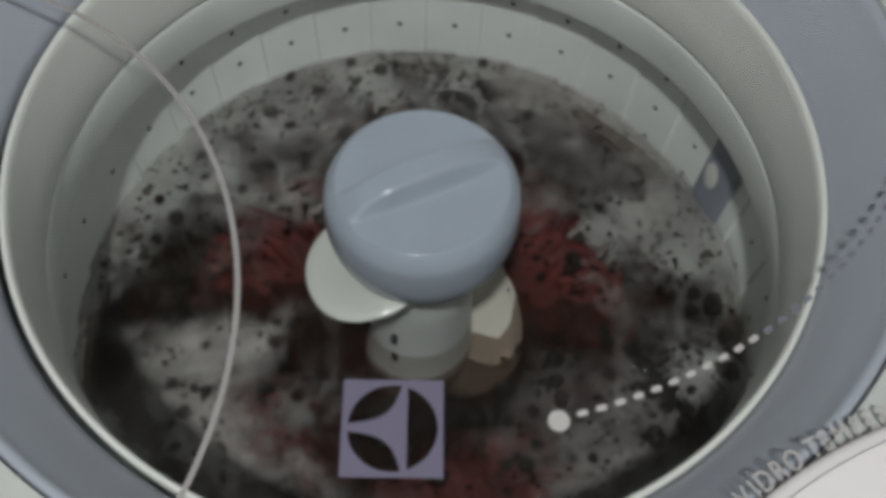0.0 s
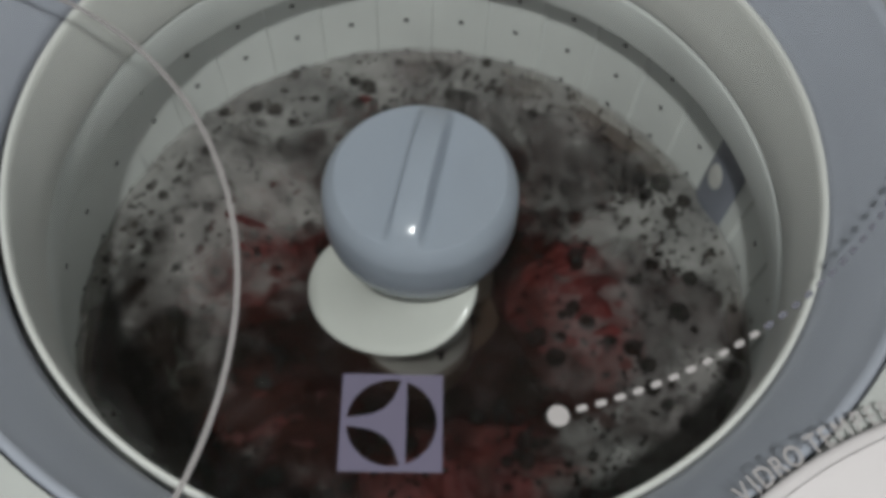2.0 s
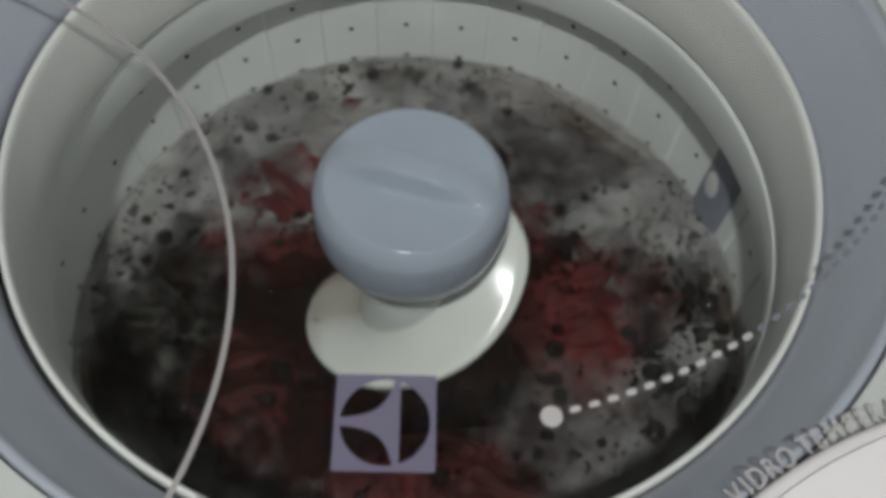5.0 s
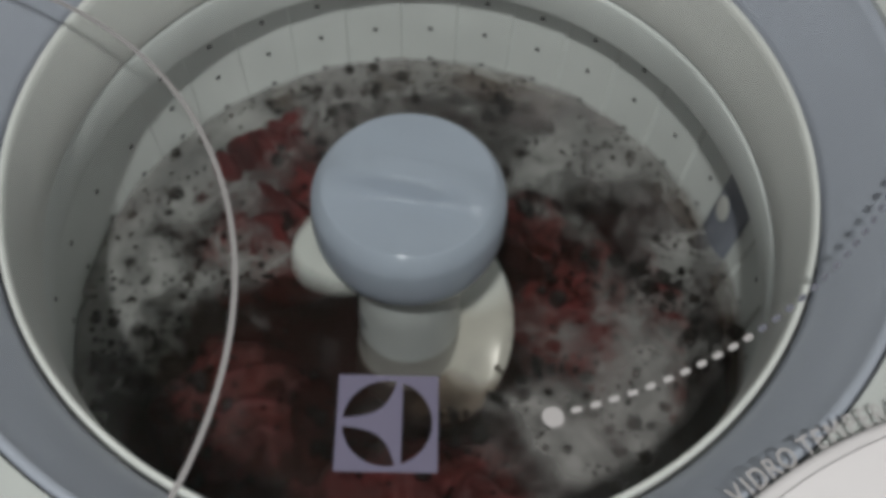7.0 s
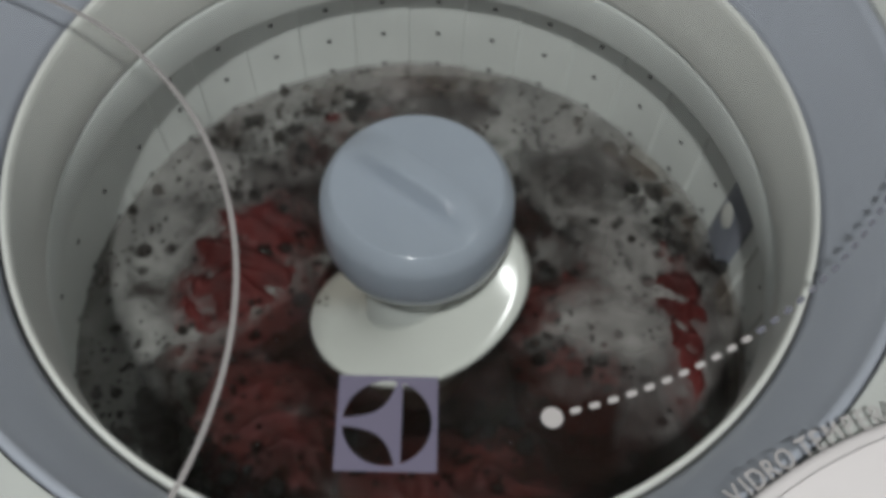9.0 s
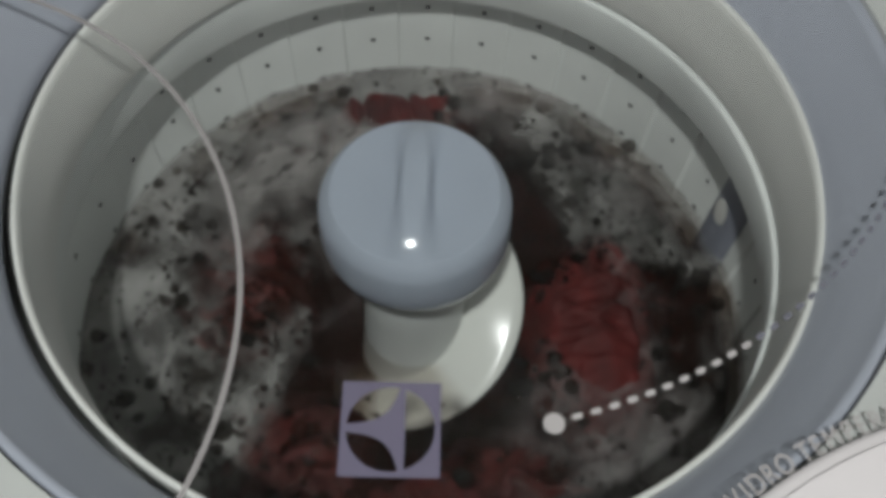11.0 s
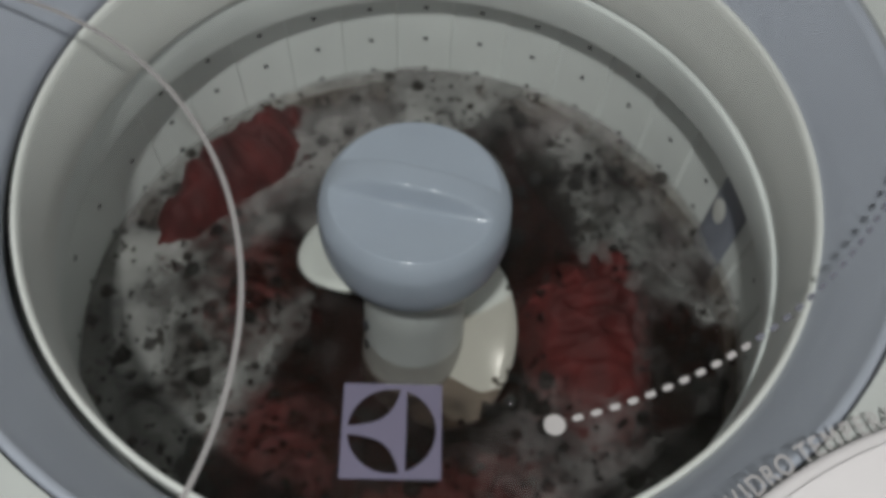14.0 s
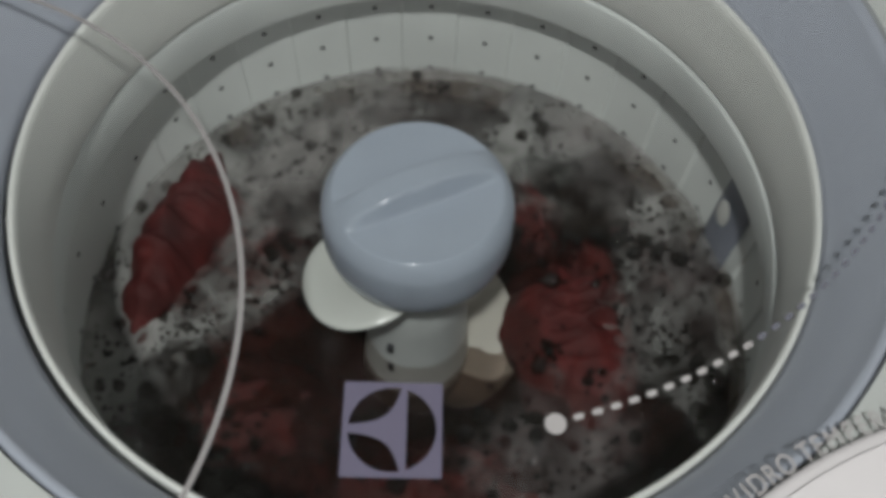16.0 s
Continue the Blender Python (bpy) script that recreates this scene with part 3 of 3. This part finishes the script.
def lid():
    ld = empty("machine_lid", pose(0, 0, TOP), "white washing machine lid with a round clear glass window", "lid")
    w, f, b = 0.318, -0.355, 0.345
    arc = [(0.2753 + 0.2136 * math.cos(radians(a)), -0.3813 + 0.2136 * math.sin(radians(a))) for a in np.linspace(166.5, 82.0, 40)]
    part("lid_frame", plate([[(-w, f), (w, f), (w, b), (-w, b)], circle(0, 0, 0.312, 128)], 0.0585, 0.016), white_enamel, ld, smooth=False)
    corner = plate([[p for p in arc if p[1] > f and p[0] < w] + [(w, -0.17), (w, f), (0.07, f)]], GLASS + 0.0006, 0.006)
    part("corner_panel", corner, white_enamel, ld, "raised white curved corner of the lid", smooth=False)
    edge = bmesh.new()
    rows = []
    pts = [p for p in arc if p[1] > f and p[0] < w]
    for x, y in pts:
        d = Vector((x - 0.2753, y + 0.3813, 0)).normalized()
        rows.append([edge.verts.new(Vector((x, y, GLASS + 0.0034)) + d * (0.0060 * math.cos(t)) + Vector((0, 0, 0.0033 * math.sin(t)))) for t in np.linspace(-1.5, 1.5, 7)])
    for p, q in zip(rows, rows[1:]):
        for k in range(6):
            edge.faces.new((p[k], p[k + 1], q[k + 1], q[k]))
    part("corner_edge", edge, white_enamel, ld)
    pane = part("glass_pane", lathe([(0.0, GLASS - 0.003), (0.3115, GLASS - 0.003), (0.3115, GLASS), (0.0, GLASS)], 128), glass, ld, "clear tempered glass", smooth=False)
    z = GLASS + 0.0003
    t = 0.0003
    # square mark with three openings
    cx, cy, h, r = -0.0012, -0.1842, 0.0199, 0.0177
    turn = Matrix.Rotation(radians(1.2), 2)
    def place(points):
        return [(cx + (turn @ Vector(p)).x, cy + (turn @ Vector(p)).y) for p in points]
    square = [(-h, -h), (h, -h), (h, h), (-h, h)]
    right = circle(0, 0, r, 24, -71, 71, False)
    def leaf(sign):
        out = circle(0, 0, r, 20, 79, 174.5, False)
        inner = []
        p0, p1 = Vector(out[-1]), Vector(out[0])
        for k in range(1, 14):
            s = k / 14
            m = p0.lerp(p1, s)
            inner.append(tuple(m + Vector((0.7071, -0.7071)) * 0.0056 * math.sin(math.pi * s)))
        pts = out + inner
        return [(x, sign * y) for x, y in pts]
    part("printed_square", plate([place(square), place(right), place(leaf(1)), place(leaf(-1))], z, t), print_violet, ld, "violet-grey printed square with a round mark", smooth=False)
    # dot, dashes and a long fine arc
    part("printed_dot", plate([circle(0.0640, -0.1792, 0.0044, 32)], z, t), print_white, ld, "white printed dot", smooth=False)
    mid, rad = Vector((-0.0054, 0.0815)), 0.2690
    a = math.degrees(math.atan2(-0.1793 - 0.0717, 0.0721 + 0.0049))
    while a < 12:
        p = mid + rad * Vector((math.cos(radians(a)), math.sin(radians(a))))
        d = Vector((-math.sin(radians(a)), math.cos(radians(a))))
        o = Vector((-d.y, d.x))
        loop = []
        for k in range(16):
            c = 2 * math.pi * k / 16
            loop.append(tuple(p + d * (0.0011 * math.cos(c) + (0.0012 if math.cos(c) > 0 else -0.0012)) + o * 0.0013 * math.sin(c)))
        part("printed_dash", plate([loop], z, t), print_white if a < -55 else print_faint, ld, "", smooth=False)
        a += 1.72
    outer = circle(-0.2674, -0.1480, 0.2008, 300, -75, 95, False)
    inner = circle(-0.2674, -0.1480, 0.1984, 300, -75, 95, False)
    inside = [(p, q) for p, q in zip(outer, inner) if math.hypot(*p) < 0.308]
    for low, high, mat, label in ((-9.0, 0.062, print_grey, "fine light grey printed arc"), (0.061, 9.0, print_faint, "fine grey printed arc")):
        run = [(p, q) for p, q in inside if low <= p[1] <= high]
        part("printed_arc", plate([[p for p, q in run] + [q for p, q in run][::-1]], z, t), mat, ld, label, smooth=False)
    # lettering along the corner curve
    pos = 130.2
    widths = {"V": 1.72, "I": 0.92, "D": 1.72, "R": 1.62, "O": 1.90, " ": 0.75, "T": 1.45, "E": 1.45, "M": 2.05, "P": 1.55, "A": 1.65}
    for word in ("VIDRO", "TEMPERADO"):
        joined = bmesh.new()
        for ch in word:
            step = 1.10 * widths[ch]
            ang = pos - step / 2
            cu = bpy.data.curves.new("letter", "FONT")
            cu.body, cu.align_x, cu.size, cu.extrude = ch, "CENTER", 0.0122, t / 2
            tmp = bpy.data.objects.new("letter", cu)
            scene.collection.objects.link(tmp)
            me = bpy.data.meshes.new_from_object(tmp.evaluated_get(bpy.context.evaluated_depsgraph_get()))
            me.transform(Matrix.Translation((0.2753, -0.3813, z)) @ Matrix.Rotation(radians(ang - 90), 4, "Z") @ Matrix.Translation((0, 0.2203, 0)) @ Matrix.Diagonal((0.80, 0.98, 1, 1)))
            joined.from_mesh(me)
            bpy.data.objects.remove(tmp)
            bpy.data.curves.remove(cu)
            bpy.data.meshes.remove(me)
            pos -= step
        part("lettering", joined, print_white, ld, "white printed capital letters", smooth=False)
        pos -= widths[" "]
    return ld


lid()


# ---- what moves ----
SPIN = [  # seconds, degrees of the agitator's grip bar
    (0.0, 386), (0.1, 387), (0.2, 383), (0.3, 350), (0.4, 272), (0.5, 188), (0.6, 115), (0.7, 72), (0.8, 40), (0.9, 28), (1.0, 22), (1.1, 25),
    (1.2, 80), (1.3, 145), (1.4, 215), (1.5, 293), (1.6, 350), (1.7, 415), (1.8, 438), (1.9, 443), (2.0, 440), (2.1, 430), (2.2, 365), (2.3, 280), (2.4, 210), (2.5, 148),
    (2.6, 95), (2.7, 78), (2.8, 72), (2.9, 70), (3.0, 88), (3.1, 132), (3.2, 205), (3.3, 292), (3.4, 370), (3.5, 442), (3.6, 465), (3.7, 474), (3.8, 474), (3.9, 474), (4.0, 465),
    (4.1, 415), (4.2, 340), (4.3, 268), (4.4, 195), (4.5, 142), (4.6, 118), (4.8, 108), (4.9, 118), (5.0, 165), (5.1, 235), (5.2, 312), (5.3, 390), (5.4, 455), (5.5, 492),
    (5.6, 508), (5.8, 512), (5.9, 490), (6.0, 430), (6.1, 350), (6.2, 272), (6.3, 208), (6.4, 178), (6.5, 168), (6.6, 164), (6.7, 167), (6.8, 200), (6.9, 272), (7.0, 350), (7.1, 437), (7.2, 500),
    (7.3, 545), (7.4, 572), (7.5, 580), (7.6, 582), (7.7, 575), (7.8, 520), (7.9, 448), (8.0, 370), (8.1, 295), (8.2, 250), (8.3, 228), (8.4, 217), (8.5, 215), (8.6, 225), (8.7, 275),
    (8.8, 350), (8.9, 437), (9.0, 505), (9.1, 565), (9.2, 622), (9.3, 640), (9.5, 640), (9.6, 600), (9.7, 530), (9.8, 450), (9.9, 370), (10.0, 310), (10.1, 278), (10.3, 262), (10.5, 275),
    (10.6, 330), (10.7, 405), (10.8, 480), (10.9, 560), (11.0, 630), (11.1, 665), (11.2, 680), (11.3, 683), (11.4, 680), (11.5, 632), (11.6, 560), (11.7, 475), (11.8, 412), (11.9, 362), (12.0, 320),
    (12.1, 308), (12.2, 304), (12.3, 308), (12.4, 362), (12.5, 440), (12.6, 505), (12.7, 580), (12.8, 650), (12.9, 690), (13.0, 718), (13.1, 724), (13.2, 725), (13.3, 721), (13.4, 685), (13.5, 605),
    (13.6, 518), (13.7, 450), (13.8, 402), (13.9, 366), (14.0, 349), (14.1, 342), (14.2, 342), (14.3, 402), (14.4, 475), (14.5, 550), (14.6, 632), (14.7, 702), (14.8, 745), (14.9, 759), (15.0, 764),
    (15.1, 764), (15.2, 752), (15.3, 685), (15.4, 608), (15.5, 520), (15.6, 455), (15.7, 415), (15.8, 396), (15.9, 390), (16.0, 386),
]
BASKET = [  # seconds, degrees of the basket, sway x and y in metres
    (0.0, 0.0, 0.005, 0), (0.5, 1.5, 0.002, 0.0), (1.0, -0.6, 0.004, 0.0), (1.5, -2.7, -0.003, 0.001), (2.0, -0.9, 0.003, 0.0), (2.5, -0.3, 0.002, 0.0), (3.0, -2.5, 0.003, 0.0), (3.5, -3.8, 0.005, 0.0), (4.0, -2.2, 0.003, 0.0),
    (4.7, -0.6, 0.0, 0.0), (5.7, -5.6, 0.0, 0.0), (6.5, -4.2, 0.0, -0.001), (7.0, -6.3, -0.002, -0.002), (7.5, -4.4, 0.0, 0.0), (8.0, -2.7, 0.001, -0.001), (8.5, -4.2, 0.0, 0.0), (9.0, -7.0, 0.002, 0.0), (9.4, -7.2, 0.0, 0.0),
    (10.3, -2.6, 0.0, 0.0), (11.2, -5.5, 0.0, 0.0), (11.5, -2.7, 0.0, 0.0), (12.0, -4.2, 0.001, 0.0), (12.5, -8.0, 0.003, 0.0), (13.0, -5.4, 0.0, 0.0), (13.5, -2.8, 0.001, 0.0), (14.0, -5.0, 0.0, 0.0), (14.5, -7.6, -0.001, 0.0), (15.0, -6.2, 0.0, 0.0),
    (15.5, -4.6, 0.0, 0.0), (16.0, -5.5, 0.001, -0.001),
]
RIM_SWAY = [  # seconds, metres by which the tub cover shakes sideways
    (0.0, 0.0021), (0.5, 0.0019), (1.0, 0.0003), (1.5, -0.0002), (2.0, 0.0018), (2.5, 0.0045), (3.0, 0.0017), (3.5, 0.0019), (4.2, 0.0012), (5.4, 0.0018), (6.3, 0.0005), (7.0, 0.0), (7.5, 0.0019), (8.0, 0.0034), (8.5, 0.0033), (9.0, 0.0005),
    (10.2, 0.0022), (11.5, 0.0042), (12.5, 0.0001), (13.5, 0.0042), (14.5, 0.0022), (15.2, 0.0018), (16.0, 0.0015),
]
RISE = [  # seconds, azimuth of the red garment, height over its rest
    (0.0, 96, -0.042), (2.0, 104, -0.042), (4.2, 100, -0.042), (6.3, 128, -0.026), (7.5, 136, -0.024), (8.5, 120, -0.042), (9.2, 110, -0.040), (10.2, 105, -0.025), (11.3, 100, -0.020), (11.7, 100, -0.012), (12.0, 108, 0.004), (12.2, 102, 0.006), (12.5, 84, 0.009),
    (12.8, 78, -0.008), (13.1, 106, -0.022), (13.4, 126, -0.014), (13.9, 142, 0.005), (14.2, 135, 0.005), (14.5, 106, 0.002), (14.8, 115, -0.030), (15.1, 135, -0.036), (15.4, 156, -0.014), (15.7, 160, 0.002), (16.0, 163, 0.004),
]


DRIFT_RAFT = [(0.0, 206), (0.5, 186), (1.0, 172), (2.0, 150), (3.0, 158), (4.2, 160), (4.9, 110), (5.7, 30), (6.5, -14), (7.0, -26), (7.5, -20), (8.0, 18), (8.5, 18), (9.2, 4), (10.2, 70), (11.3, 136), (12.5, 150), (13.5, 116), (14.5, 112), (15.0, 124), (16.0, 118)]
DRIFT_INNER = [(0.0, 5), (1.0, 30), (3.5, 35), (6.3, 0), (7.5, 10), (8.5, 35), (9.2, 35), (11.3, 5), (16.0, -8)]
SLOSH = [(0.0, 1.0, 0.002), (1.0, 0.6, 0.002), (2.5, 0.2, 0.001), (4.0, 0.4, 0.0), (6.5, 0.1, 0.0), (8.5, 0.4, 0.0), (10.0, 0.3, 0.0), (11.5, 0.8, 0.001), (12.0, 1.4, 0.002), (12.5, 0.1, 0.0),
         (14.0, 0.3, 0.0), (15.0, 0.9, 0.001), (16.0, 0.2, 0.0)]  # seconds, tilt in degrees and rise of the water
DRIFT = [(0.0, -18), (4.2, -20), (6.3, 8), (9.2, 26), (11.3, 60), (12.8, 58), (14.5, 42), (16.0, 22)]  # seconds, degrees the foam has drifted


def at(rows, t, k=1):
    return float(np.interp(t, [r[0] for r in rows], [r[k] for r in rows]))


def motions():
    walk(agitator_thing, [(t, pose(at(BASKET, t, 2), at(BASKET, t, 3), TOP, 0, 0, a)) for t, a in SPIN])
    walk(basket_thing, [(t, pose(0.4 * x, 0.4 * y, TOP, 0, 0, a)) for t, a, x, y in BASKET])
    walk(tub_rim, [(t, pose(x, 0, TOP)) for t, x in RIM_SWAY])
    times = [0.25 * i for i in range(65)]
    for k, (th, amp, rows) in enumerate(LAUNDRY):
        keys = []
        for t in times:
            stir = (at(SPIN, t - 0.15) - 420) / 200
            keys.append((t, pose(0, 0, TOP + at(rows, t, 2) + 0.003 * math.sin(2.3 * t + 2.1 * k), 1.2 * math.sin(2.2 * t + k), 1.2 * math.cos(1.9 * t + k), at(rows, t) + amp * stir)))
        walk(th, keys)
    level = TOP + WATER

    def slosh(t, turn=0.0):
        return pose(0, 0, level + at(SLOSH, t, 2), at(SLOSH, t), 0, 0) @ pose(0, 0, 0, 0, 0, turn) @ Matrix.Translation((0, 0, -level))

    walk(water, [(t, slosh(t)) for t in times])
    lift = Matrix.Translation((0, 0, TOP))
    walk(foam_outer, [(t, slosh(t, 2.5 * (at(SPIN, t - 0.2) - 420) / 200 + at(DRIFT, t)) @ lift) for t in times])
    walk(foam_inner, [(t, slosh(t, 7 * (at(SPIN, t - 0.15) - 420) / 200 + at(DRIFT_INNER, t)) @ lift) for t in times])
    walk(foam_raft, [(t, slosh(t, 6 * (at(SPIN, t - 0.18) - 420) / 200 + at(DRIFT_RAFT, t)) @ lift) for t in times])
    walk(rising, [(t, pose(0, 0, TOP + z + 0.009, 0, 0, a)) for t, a, z in RISE])


motions()
